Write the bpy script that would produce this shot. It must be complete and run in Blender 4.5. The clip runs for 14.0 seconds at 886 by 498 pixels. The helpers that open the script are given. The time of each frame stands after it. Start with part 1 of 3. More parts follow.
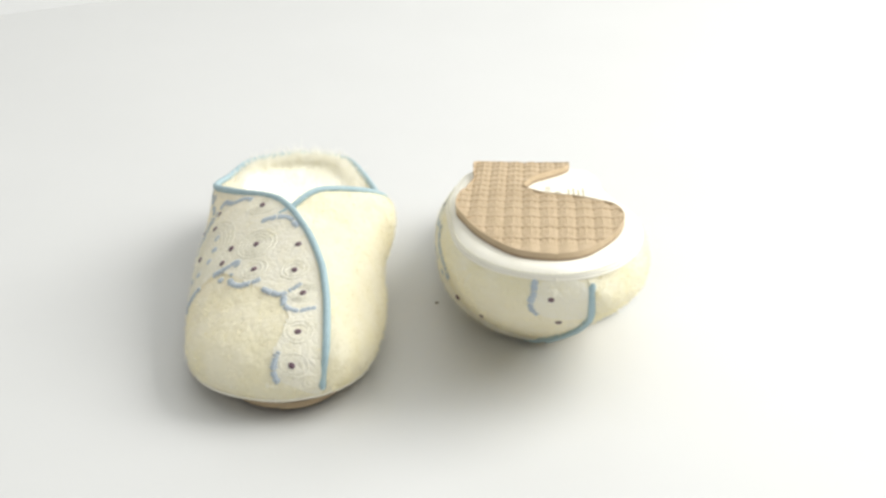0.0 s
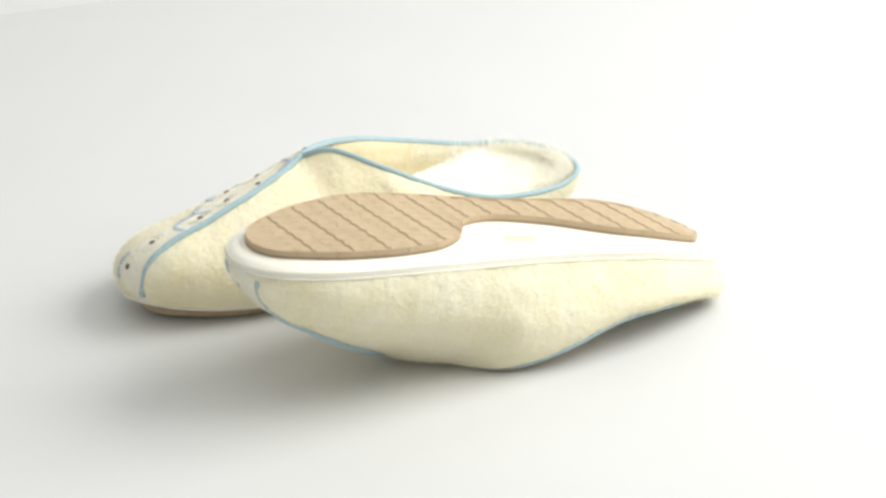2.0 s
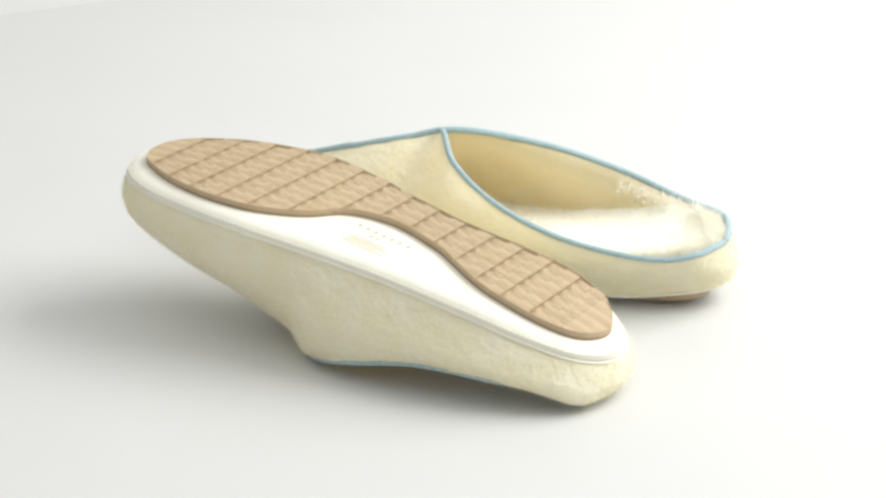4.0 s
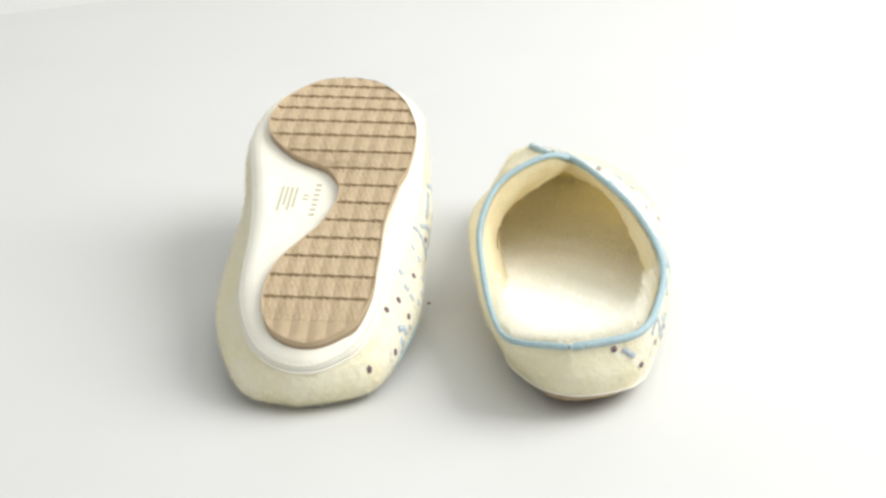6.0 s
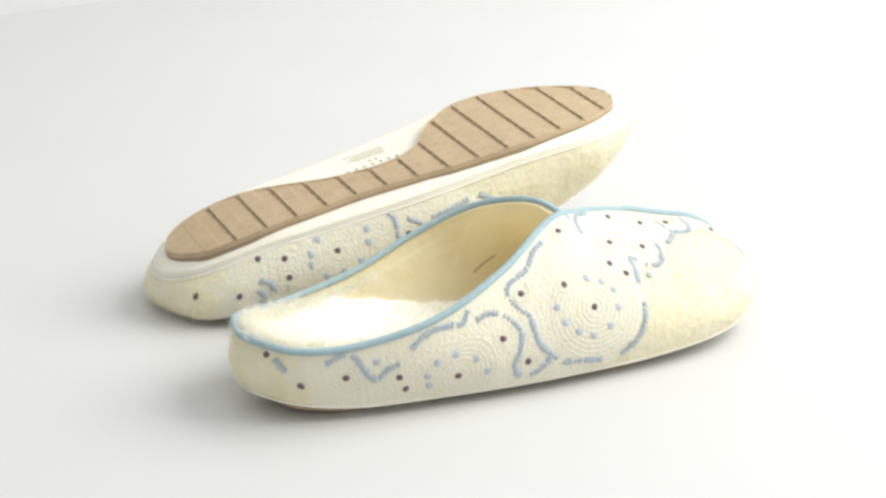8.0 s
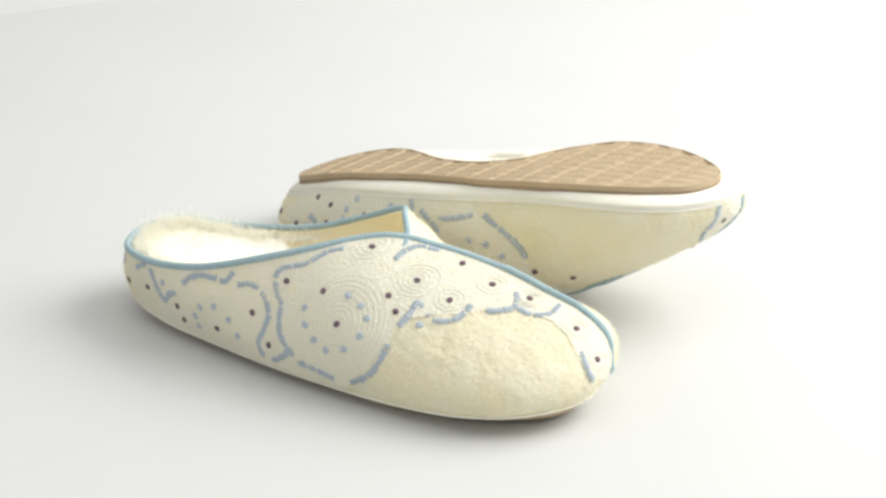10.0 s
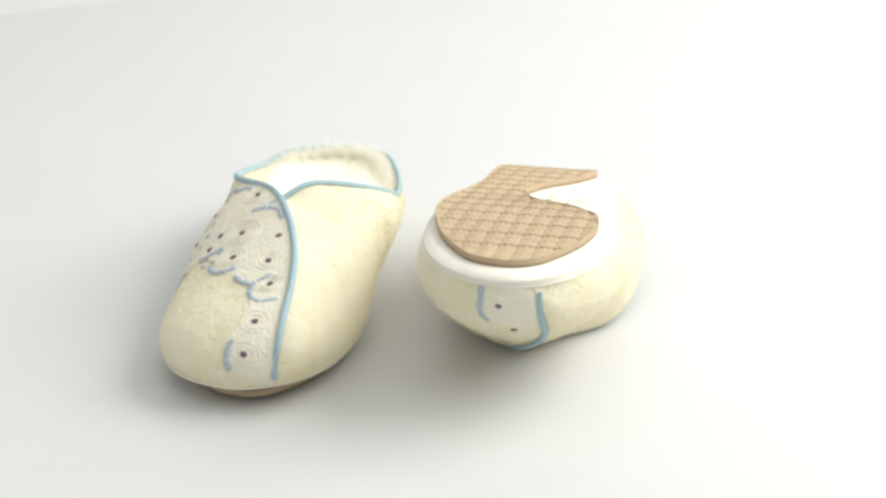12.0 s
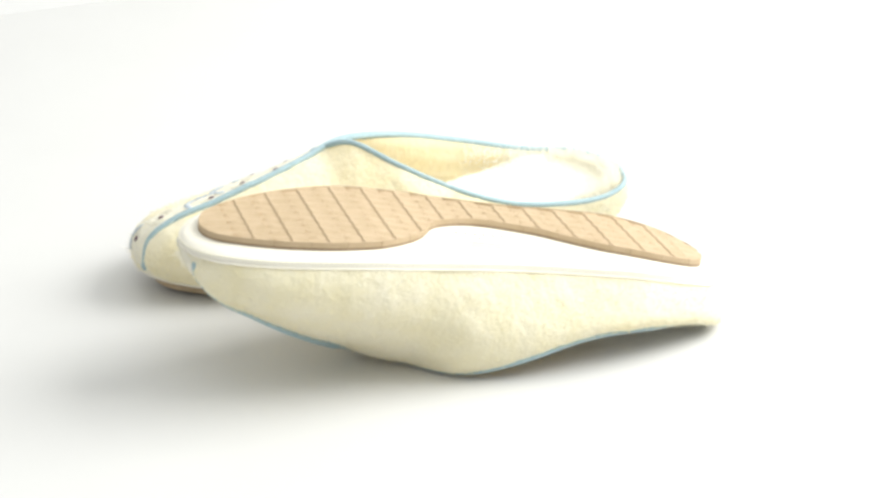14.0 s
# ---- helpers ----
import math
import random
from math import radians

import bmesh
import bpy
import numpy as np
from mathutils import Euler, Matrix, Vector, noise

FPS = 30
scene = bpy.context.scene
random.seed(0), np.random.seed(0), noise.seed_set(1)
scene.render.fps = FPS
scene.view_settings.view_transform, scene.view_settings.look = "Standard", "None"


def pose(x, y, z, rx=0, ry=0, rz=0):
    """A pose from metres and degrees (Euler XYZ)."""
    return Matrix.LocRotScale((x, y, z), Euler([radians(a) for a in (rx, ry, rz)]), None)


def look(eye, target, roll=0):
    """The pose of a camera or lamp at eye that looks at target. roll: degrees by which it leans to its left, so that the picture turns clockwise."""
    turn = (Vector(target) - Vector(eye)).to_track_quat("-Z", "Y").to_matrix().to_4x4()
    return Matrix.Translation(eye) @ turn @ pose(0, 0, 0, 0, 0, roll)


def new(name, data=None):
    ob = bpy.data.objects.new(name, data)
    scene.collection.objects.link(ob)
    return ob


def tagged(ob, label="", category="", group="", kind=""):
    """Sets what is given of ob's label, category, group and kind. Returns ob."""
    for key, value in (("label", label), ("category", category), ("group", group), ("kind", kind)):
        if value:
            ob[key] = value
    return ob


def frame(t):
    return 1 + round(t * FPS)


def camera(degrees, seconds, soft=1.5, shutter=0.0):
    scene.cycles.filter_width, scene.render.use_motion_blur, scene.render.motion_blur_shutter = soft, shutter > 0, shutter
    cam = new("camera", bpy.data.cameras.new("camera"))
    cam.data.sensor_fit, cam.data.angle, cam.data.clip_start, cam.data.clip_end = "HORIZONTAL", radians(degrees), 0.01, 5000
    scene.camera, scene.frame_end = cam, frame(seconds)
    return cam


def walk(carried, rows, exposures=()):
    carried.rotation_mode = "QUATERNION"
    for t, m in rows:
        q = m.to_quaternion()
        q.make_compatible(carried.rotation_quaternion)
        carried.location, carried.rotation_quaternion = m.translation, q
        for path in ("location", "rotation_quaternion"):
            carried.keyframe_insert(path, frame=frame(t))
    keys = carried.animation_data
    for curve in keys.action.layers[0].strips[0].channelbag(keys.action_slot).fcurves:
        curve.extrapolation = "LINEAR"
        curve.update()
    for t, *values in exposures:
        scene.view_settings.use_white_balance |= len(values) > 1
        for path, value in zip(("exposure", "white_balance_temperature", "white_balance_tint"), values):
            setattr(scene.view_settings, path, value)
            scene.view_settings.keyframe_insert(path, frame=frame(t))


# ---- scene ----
# ---- camera ----
PERIOD_ROWS = [(0.0, -2.65), (0.5, -16.1), (1.0, -30.44), (1.5, -45.51), (2.0, -60.55), (2.5, -75.9), (3.0, -91.5),
               (3.5, -107.1), (4.0, -122.8), (4.5, -138.6), (5.0, -154.7), (5.5, -170.7), (6.0, -186.06), (6.5, -201.3), (7.0, -216.7), (7.5, -232.1),
               (8.0, -247.5), (8.5, -262.9), (9.0, -278.3), (9.5, -293.6), (10.0, -309.29), (10.5, -325.3), (11.0, -341.0), (11.5, -356.6),
               (12.0, -372.3), (12.5, -387.9), (13.0, -403.5), (13.5, -419.2), (14.0, -434.8)]
EYE = Vector((0.0, -0.95, 0.40565))
TARGET = Vector((0.0046537, -0.0210334, 0.0355289))
CAMERA_POSE = look(EYE, TARGET, -0.17)
cam = camera(22.5, 14.0, soft=2.9)
walk(cam, [(0.0, CAMERA_POSE), (14.0, CAMERA_POSE)],
     exposures=[(0.0, 0.0), (13.6, 0.0), (13.8, 0.08), (13.9, 0.18), (14.0, 0.31)])

# ---- light ----
studio = bpy.data.worlds.new("studio")
scene.world = studio
studio.use_nodes = True
studio.node_tree.nodes["Background"].inputs["Color"].default_value = (0.985, 1.0, 0.985, 1)
studio.node_tree.nodes["Background"].inputs["Strength"].default_value = 0.565


def softbox(name, eye, target, width, height, power, colour):
    data = bpy.data.lights.new(name, "AREA")
    data.shape, data.size, data.size_y, data.energy, data.color = "RECTANGLE", width, height, power, colour
    ob = new(name, data)
    ob.matrix_world = look(eye, target)
    return ob


softbox("softbox_light", (1.02, 0.15, 0.9), (0, 0, 0.02), 1.2, 1.0, 25.0, (1.0, 1.0, 0.975))
# unseen fill from above the front, added to brighten footbed and toe shadow
softbox("overhead_fill_light", (0.15, -0.38, 1.3), (0, 0, 0), 1.2, 1.2, 4.2, (0.985, 1.0, 0.965))


# ---- materials ----
def material(name, colour, rough=0.8, second=None, scale=60.0, bump=0.0, bump_scale=900.0, sheen=0.0, spec=0.3, subsurface=0.0, detail=4.0, through_light=None, thin_share=0.1):
    m = bpy.data.materials.new(name)
    m.use_nodes = True
    nodes, links = m.node_tree.nodes, m.node_tree.links
    shader = nodes["Principled BSDF"]
    shader.inputs["Roughness"].default_value = rough
    shader.inputs["Specular IOR Level"].default_value = spec
    shader.inputs["Sheen Weight"].default_value = sheen
    shader.inputs["Sheen Roughness"].default_value = 0.5
    if subsurface:
        shader.inputs["Subsurface Weight"].default_value = subsurface
        shader.inputs["Subsurface Radius"].default_value = (0.006, 0.005, 0.003)
        shader.inputs["Subsurface Scale"].default_value = 1.0
    if through_light:
        thin, mix = nodes.new("ShaderNodeBsdfTranslucent"), nodes.new("ShaderNodeMixShader")
        thin.inputs["Color"].default_value = (*through_light, 1)
        mix.inputs["Fac"].default_value = thin_share
        links.new(shader.outputs["BSDF"], mix.inputs[1])
        links.new(thin.outputs["BSDF"], mix.inputs[2])
        links.new(mix.outputs["Shader"], nodes["Material Output"].inputs["Surface"])
    coord = nodes.new("ShaderNodeTexCoord")
    large = nodes.new("ShaderNodeTexNoise")
    large.inputs["Scale"].default_value, large.inputs["Detail"].default_value = scale, detail
    links.new(coord.outputs["Object"], large.inputs["Vector"])
    ramp = nodes.new("ShaderNodeValToRGB")
    ramp.color_ramp.elements[0].position, ramp.color_ramp.elements[1].position = 0.3, 0.7
    ramp.color_ramp.elements[0].color = (*(second or [c * 0.9 for c in colour]), 1)
    ramp.color_ramp.elements[1].color = (*colour, 1)
    links.new(large.outputs["Fac"], ramp.inputs["Fac"])
    links.new(ramp.outputs["Color"], shader.inputs["Base Color"])
    if bump:
        fine = nodes.new("ShaderNodeTexNoise")
        fine.inputs["Scale"].default_value, fine.inputs["Detail"].default_value = bump_scale, 3.0
        links.new(coord.outputs["Object"], fine.inputs["Vector"])
        relief = nodes.new("ShaderNodeBump")
        relief.inputs["Strength"].default_value, relief.inputs["Distance"].default_value = bump, 0.002
        links.new(fine.outputs["Fac"], relief.inputs["Height"])
        links.new(relief.outputs["Normal"], shader.inputs["Normal"])
    return m


PLUSH = material("cream_plush", (0.964, 0.932, 0.765), 0.95, (0.94, 0.893, 0.66), 70, 0.55, 300, 0.4, 0.1, through_light=(1.0, 0.91, 0.65), thin_share=0.28)
# fleece yellowed beyond the footbed's: the golden light inside is put into its colour
LINING = material("golden_lit_lining", (0.975, 0.928, 0.725), 0.95, (0.96, 0.895, 0.64), 120, 0.5, 260, 0.3, 0.1, through_light=(1.0, 0.83, 0.48), thin_share=0.46)
PILE = material("pale_pile", (0.985, 0.972, 0.91), 0.9, (0.965, 0.945, 0.85), 200, 0.0, sheen=0.2, spec=0.1, through_light=(0.99, 0.97, 0.89), thin_share=0.5)
FLEECE = material("cream_fleece", (0.99, 0.98, 0.92), 0.95, (0.98, 0.965, 0.88), 120, 0.5, 260, 0.4, 0.1)
BASE = material("white_cloth", (0.90, 0.87, 0.775), 0.85, (0.865, 0.83, 0.715), 90, 0.3, 1400, 0.1, 0.2)
RUBBER = material("tan_rubber", (0.53, 0.408, 0.268), 0.7, (0.468, 0.356, 0.222), 150, 0.35, 1800, 0.0, 0.35)
PIPING = material("blue_piping", (0.41, 0.545, 0.585), 0.8, (0.345, 0.475, 0.515), 400, 0.4, 2200, 0.1, 0.2)
BLUE_THREAD = material("blue_thread", (0.56, 0.625, 0.68), 0.75, (0.48, 0.555, 0.62), 900, 0.5, 2500, 0.1, 0.3)
PLUM_THREAD = material("plum_thread", (0.20, 0.125, 0.155), 0.7, (0.14, 0.085, 0.11), 900, 0.5, 2500, 0.1, 0.3)
TERRY = material("whitish_terry", (0.967, 0.948, 0.845), 0.95, (0.947, 0.92, 0.77), 160, 0.5, 700, 0.4, 0.1, through_light=(1.0, 0.94, 0.76), thin_share=0.26)
# sole's side: browner rubber, darkened further for the shade under the slipper
SHADED_RUBBER_EDGE = material("brown_shaded_rubber_edge", (0.36, 0.265, 0.175), 0.75, (0.29, 0.21, 0.135), 200, 0.3, 1500)
WHITE_THREAD = material("white_thread", (0.957, 0.932, 0.80), 0.7, (0.937, 0.90, 0.73), 900, 0.5, 2500, 0.2, 0.4)
# plain brown that stands for the shade inside the lining's seam
SEAM_SHADE = material("brown_seam_shade", (0.42, 0.31, 0.17), 0.8, (0.34, 0.25, 0.13), 900)
PRINT = material("faded_print", (0.47, 0.43, 0.30), 0.85, (0.56, 0.52, 0.38), 900)
TABLE = material("white_laminate", (0.63, 0.63, 0.62), 0.45, (0.615, 0.615, 0.605), 9, 0.02, 300, 0.0, 0.25)
PAPER = material("white_paper", (0.80, 0.80, 0.79), 0.9, (0.79, 0.79, 0.78), 4)
SPECK = material("dark_speck", (0.26, 0.23, 0.20), 0.9)


# ---- building helpers ----
def mesh_of(name, verts, faces, mat, smooth=True):
    me = bpy.data.meshes.new(name)
    me.from_pydata([tuple(map(float, v)) for v in verts], [], [tuple(f) for f in faces])
    me.materials.append(mat)
    if smooth:
        me.polygons.foreach_set("use_smooth", [True] * len(me.polygons))
    me.update()
    return me


def part(name, me, parent, label=""):
    ob = new(name, me)
    ob.parent = parent
    if label:
        tagged(ob, label)
    return ob


def grid_faces(rows, cols, start=0, flip=False):
    out = []
    for i in range(rows - 1):
        for j in range(cols - 1):
            a = start + i * cols + j
            quad = (a, a + 1, a + cols + 1, a + cols)
            out.append(quad[::-1] if flip else quad)
    return out


def spline(points, sub=8):
    """Catmull-Rom through the points, open."""
    p = np.asarray(points, float)
    e = np.vstack([2 * p[0] - p[1], p, 2 * p[-1] - p[-2]])
    out = []
    for i in range(len(p) - 1):
        a, b, c, d = e[i:i + 4]
        for s in np.linspace(0, 1, sub, endpoint=False):
            out.append(0.5 * (2 * b + (c - a) * s + (2 * a - 5 * b + 4 * c - d) * s * s + (3 * b - a - 3 * c + d) * s ** 3))
    return np.array(out + [p[-1]])


def resample(p, count):
    """count points evenly along a polyline."""
    d = np.concatenate([[0], np.cumsum(np.linalg.norm(np.diff(p, axis=0), axis=1))])
    u = np.linspace(0, d[-1], count)
    return np.stack([np.interp(u, d, p[:, k]) for k in range(p.shape[1])], 1)


def tube(path, radius, sides=8, taper=True):
    """Verts and faces of a round cord along a path."""
    p = np.asarray(path, float)
    tangent = np.gradient(p, axis=0)
    tangent /= np.linalg.norm(tangent, axis=1)[:, None] + 1e-12
    verts, faces, up = [], [], np.array([0.0, 0.0, 1.0])
    for i, (c, t) in enumerate(zip(p, tangent)):
        a = np.cross(t, up)
        a = a / np.linalg.norm(a) if np.linalg.norm(a) > 0.05 else np.cross(t, [1.0, 0, 0])
        b = np.cross(a, t)
        up = b
        r = radius * (0.55 if taper and i in (0, len(p) - 1) else 1.0)
        for k in range(sides):
            w = 2 * math.pi * k / sides
            verts.append(c + r * (math.cos(w) * a + math.sin(w) * b))
    for i in range(len(p) - 1):
        for k in range(sides):
            n = (k + 1) % sides
            faces.append((i * sides + k, i * sides + n, (i + 1) * sides + n, (i + 1) * sides + k))
    faces.append(tuple(range(sides)))
    faces.append(tuple(reversed(range((len(p) - 1) * sides, len(p) * sides))))
    return verts, faces


# ---- the slipper's plan, in millimetres: length (toe negative), outer edge, inner edge ----
SOLE_PLAN = np.array([(-116, 3, 3), (-112, -11, 15), (-102, -20, 22.5), (-92, -26, 27.5), (-82, -30.5, 31), (-67, -35, 33.5),
                      (-55, -38, 33), (-43, -39, 30), (-31, -39, 22), (-22, -38.5, 13), (-14, -38, 0), (-5, -36, -6),
                      (5, -35, -9), (15, -34, -9), (25, -33, -7), (36, -33, -4), (46, -33.5, 1), (56, -34, 6),
                      (66, -34, 10), (76, -34.5, 12), (87, -34, 12.5), (97, -32, 11.5), (105, -29, 9), (111, -23, 5),
                      (115, -17, -1), (117, -9, -9)], float)
BASE_PLAN = np.array([(-124, 4, 4), (-119, -13, 19), (-110, -24, 28), (-97, -32, 35), (-82, -37, 39), (-61, -40, 41),
                      (-41, -41.5, 40), (-20, -42.5, 36), (0, -43, 32), (20, -42.5, 29), (41, -41, 27), (61, -39.5, 26),
                      (82, -37, 24), (97, -34.5, 20), (110, -29, 14), (118, -21, 6), (123, -8, -8)], float)
SHIFT = -4.0


BEND = {"toe": 0.009, "heel": 0.006, "hang": 0.0085}


def lift(y):
    """How far the bent sole rises from the floor at a length y."""
    y = np.asarray(y, float)
    return BEND["toe"] * np.clip((-0.045 - y) / 0.075, 0, 1.3) ** 1.5 + BEND["heel"] * np.clip((y - 0.065) / 0.05, 0, 1.2) ** 1.6


def edges(plan, inset=0.0, count=90):
    """Stations along a plan: y, outer x, inner x in metres, drawn in by inset."""
    ends = plan[[0, -1], 0]
    c = 0.5 * (1 - np.cos(np.linspace(0, math.pi, 60)))
    ys = ends[0] + (ends[1] - ends[0]) * c
    w = (plan[:, 0] - ends[0]) / (ends[1] - ends[0])
    ang_ = np.arccos(1 - 2 * w)
    a = np.linspace(0, math.pi, count)

    def smooth(col):
        # cubic through the stations in the end-rounding parameter
        s = spline(np.stack([ang_, plan[:, col]], 1), 10)
        return np.interp(a, s[:, 0], s[:, 1])
    y = ends[0] + (ends[1] - ends[0]) * 0.5 * (1 - np.cos(a))
    out = np.stack([y, smooth(1), smooth(2)], 1)
    mid = 0.5 * (out[:, 1] + out[:, 2])
    if inset:
        length = ends[1] - ends[0]
        centre = 0.5 * (ends[0] + ends[1])
        out[:, 0] = centre + (out[:, 0] - centre) * (1 - 2 * inset * 1000 / length)
        half = np.maximum(0.5 * (out[:, 2] - out[:, 1]), 0)
        keep = np.clip(half - inset * 1000, 0, None) * (half > 0) + 0
        keep = np.where(half < 2 * inset * 1000, half * 0.5, keep)
        out[:, 1], out[:, 2] = mid - keep, mid + keep
    out[:, 0] += SHIFT
    return out / 1000.0


def loop_of(st, z):
    """A closed ring round a plan at a height over the bent sole."""
    outer = np.stack([st[:, 1], st[:, 0], z + lift(st[:, 0])], 1)
    inner = np.stack([st[:, 2], st[:, 0], z + lift(st[:, 0])], 1)
    return np.vstack([outer, inner[-2:0:-1]])


def sheet(st, z, cols=14, wave=None):
    verts = []
    for y, xo, xi in st:
        for x in np.linspace(xo, xi, cols):
            verts.append((x, y, z + float(lift(y)) + (wave(x, y) if wave else 0.0)))
    return verts, grid_faces(len(st), cols)


# the edge of the opening and the front seam, from the toe up the instep, round the outer side, in millimetres
SEAM = [(23, -125, 10), (23.7, -127, 19), (25, -124, 31), (24.4, -111, 39.6), (22.7, -94.5, 44.3), (18.5, -73.6, 50.9), (9.5, -49.4, 57)]
OUTER_RIM = [(-4, -27, 60.9), (-28.4, 5.8, 52.2), (-41.9, 41.5, 41.4), (-40, 75.5, 34.2), (-33.9, 98.4, 33.2), (-21.8, 108.7, 33), (-5.3, 115.5, 32.4)]
SEAM_TURN = [0.0]  # how far the front seam is sewn towards the outer side at the toe, in millimetres
INNER_RIM = [(2, -36, 60), (13.5, -25.3, 64.7), (32.7, -7.2, 58), (39.6, 18.5, 46), (35.6, 48, 34.8), (29.4, 78, 29.7), (23.1, 98.3, 28.9), (14, 111, 31.5), (-5.3, 115.5, 32.4)]


def seam_points(foot):
    """The front seam from its foot at the base up to the instep."""
    share = (1, 1, 0.95, 0.8, 0.6, 0.35, 0.1)
    blunt = (0, 0, 1, 1.2, 0.6, 0.2, 0) if SEAM_TURN[0] else (0,) * 7
    pts = [np.array((x - SEAM_TURN[0] * k, y - 1.0 * b, z - 1.5 * b), float) / 1000.0 for (x, y, z), k, b in zip(SEAM, share, blunt)]
    return [foot] + [p for p in pts if p[2] > foot[2] + 0.006]


def side_curves(outer):
    """Top and bottom edge of one half of the upper, from the toe to the heel, matched along the length."""
    st = edges(BASE_PLAN, 0.0, 400)
    toe_in = np.stack([st[:, 2], st[:, 0]], 1)
    k = int(np.argmin(np.abs(toe_in[:, 0] - 0.0225 + 0.001 * SEAM_TURN[0]) + (st[:, 0] > -0.09)))
    inner = toe_in[k:]
    outer_side = np.vstack([toe_in[k::-1], np.stack([st[1:, 1], st[1:, 0]], 1)])
    flat = outer_side if outer else inner
    bottom = np.column_stack([flat, BEND["hang"] + lift(flat[:, 1])])

    def matched(p, count):
        d = np.concatenate([[0], np.cumsum(np.linalg.norm(np.diff(p, axis=0), axis=1))])
        marks = [0]
        for mark in (-0.1, -0.06, 0.0, 0.06):
            past = np.where((p[:, 1] > mark) & (np.arange(len(p)) > marks[-1]))[0]
            marks.append(int(past[0]))
        marks.append(len(p) - 1)
        u = np.interp(np.linspace(0, 1, count), [0, 0.18, 0.34, 0.58, 0.78, 1.0], d[marks])
        return np.stack([np.interp(u, d, p[:, j]) for j in range(3)], 1)
    rim = np.array(OUTER_RIM if outer else INNER_RIM, float) / 1000.0
    if SEAM_TURN[0] and not outer:
        rim[0] = (0.0105, -0.040, 0.0595)
        rim[1, 2] -= 0.002
    top = spline(np.vstack([seam_points(bottom[0]), rim]), 12)
    return matched(top, 121), matched(bottom, 121)


def shell(outer):
    """Grid (length, height, 3) of one half of the upper."""
    top, bottom = side_curves(outer)
    tangent = np.gradient(bottom[:, :2], axis=0)
    tangent /= np.linalg.norm(tangent, axis=1)[:, None] + 1e-12
    normal = np.stack([-tangent[:, 1], tangent[:, 0]], 1) * (1 if outer else -1)
    normal[-1] = normal[-2] = (0.0, 1.0)
    for _ in range(3):
        normal[1:-1] = (normal[:-2] + 2 * normal[1:-1] + normal[2:]) / 4
    normal /= np.linalg.norm(normal, axis=1)[:, None] + 1e-12
    height = np.clip(top[:, 2] - bottom[:, 2], 0, None)
    across = top[:, :2] - bottom[:, :2]
    reach = np.linalg.norm(across, axis=1)
    over = np.clip(reach / 0.03, 0, 1)
    away = np.clip(np.linspace(1, 0, len(top)) / 0.2, 0, 1)
    toe_w = np.clip((0.26 - np.linspace(0, 1, len(top))) / 0.15, 0, 1)
    ease = np.clip(np.linspace(0, 1, len(top)) / 0.2, 0.15, 1) if SEAM_TURN[0] and not outer else np.ones(len(top))
    snug = 1 - 0.7 * np.clip((np.linspace(0, 1, len(top)) - 0.65) / 0.2, 0, 1) * (SEAM_TURN[0] == 0)
    p1 = bottom.copy()
    p1[:, :2] += normal * (np.minimum(0.008 + 0.004 * toe_w if outer else 0.009 + 0.002 * away + 0.003 * toe_w, 0.3 * height) * ease * snug)[:, None]
    p1[:, 2] += 0.45 * height
    p2 = top.copy()
    p2[:, :2] -= across * (0.65 * over)[:, None]
    p2[:, :2] += normal * ((0.004 if outer else 0.004 + 0.012 * away) * snug * (1 - over) * np.minimum(1, height / 0.02))[:, None]
    p2[:, 2] -= (0.34 - (0.0 if outer else 0.1) * away * (1 - over) - 0.18 * np.maximum(over, toe_w) - 0.08 * toe_w) * height
    p2[:, :2] += normal * (0.005 * ease * toe_w * np.minimum(1, height / 0.02))[:, None]
    if not outer and not SEAM_TURN[0]:
        mid = np.exp(-((np.linspace(0, 1, len(top)) - 0.47) / 0.15) ** 2)
        p1[:, :2] += normal * (0.003 * mid)[:, None]
        p2[:, :2] += normal * (0.008 * mid)[:, None]
    if outer and SEAM_TURN[0]:
        full = np.exp(-((np.linspace(0, 1, len(top)) - 0.24) / 0.14) ** 2)
        p1[:, 2] += 0.003 * full
        p2[:, 2] += 0.0135 * full
    v = np.linspace(0, 1, 33)[None, :, None]
    b, q1, q2, t = bottom[:, None], p1[:, None], p2[:, None], top[:, None]
    return (1 - v) ** 3 * b + 3 * (1 - v) ** 2 * v * q1 + 3 * (1 - v) * v * v * q2 + v ** 3 * t


def normals_of(g, outer):
    du, dv = np.gradient(g, axis=0), np.gradient(g, axis=1)
    n = np.cross(du, dv)
    n /= np.linalg.norm(n, axis=2)[..., None] + 1e-12
    if not outer:
        n = -n
    # both halves face away from the middle of the slipper
    mid = np.array([0.0, 0.0, 0.02])
    if ((g[60, 16] - mid) * n[60, 16]).sum() < 0:
        n = -n
    return n


def grid_mesh(name, g, mat, flip=False):
    rows, cols = g.shape[:2]
    return mesh_of(name, g.reshape(-1, 3), grid_faces(rows, cols, 0, flip), mat)


SHELLS, SHELL_NORMALS = {}, {}


def shape_upper(toe, heel, turn, hang):
    """Both halves of the upper over a sole that is bent so far."""
    BEND["toe"], BEND["heel"], SEAM_TURN[0], BEND["hang"] = toe, heel, turn, hang
    for half in (True, False):
        SHELLS[half] = shell(half)
        SHELL_NORMALS[half] = normals_of(SHELLS[half], half)


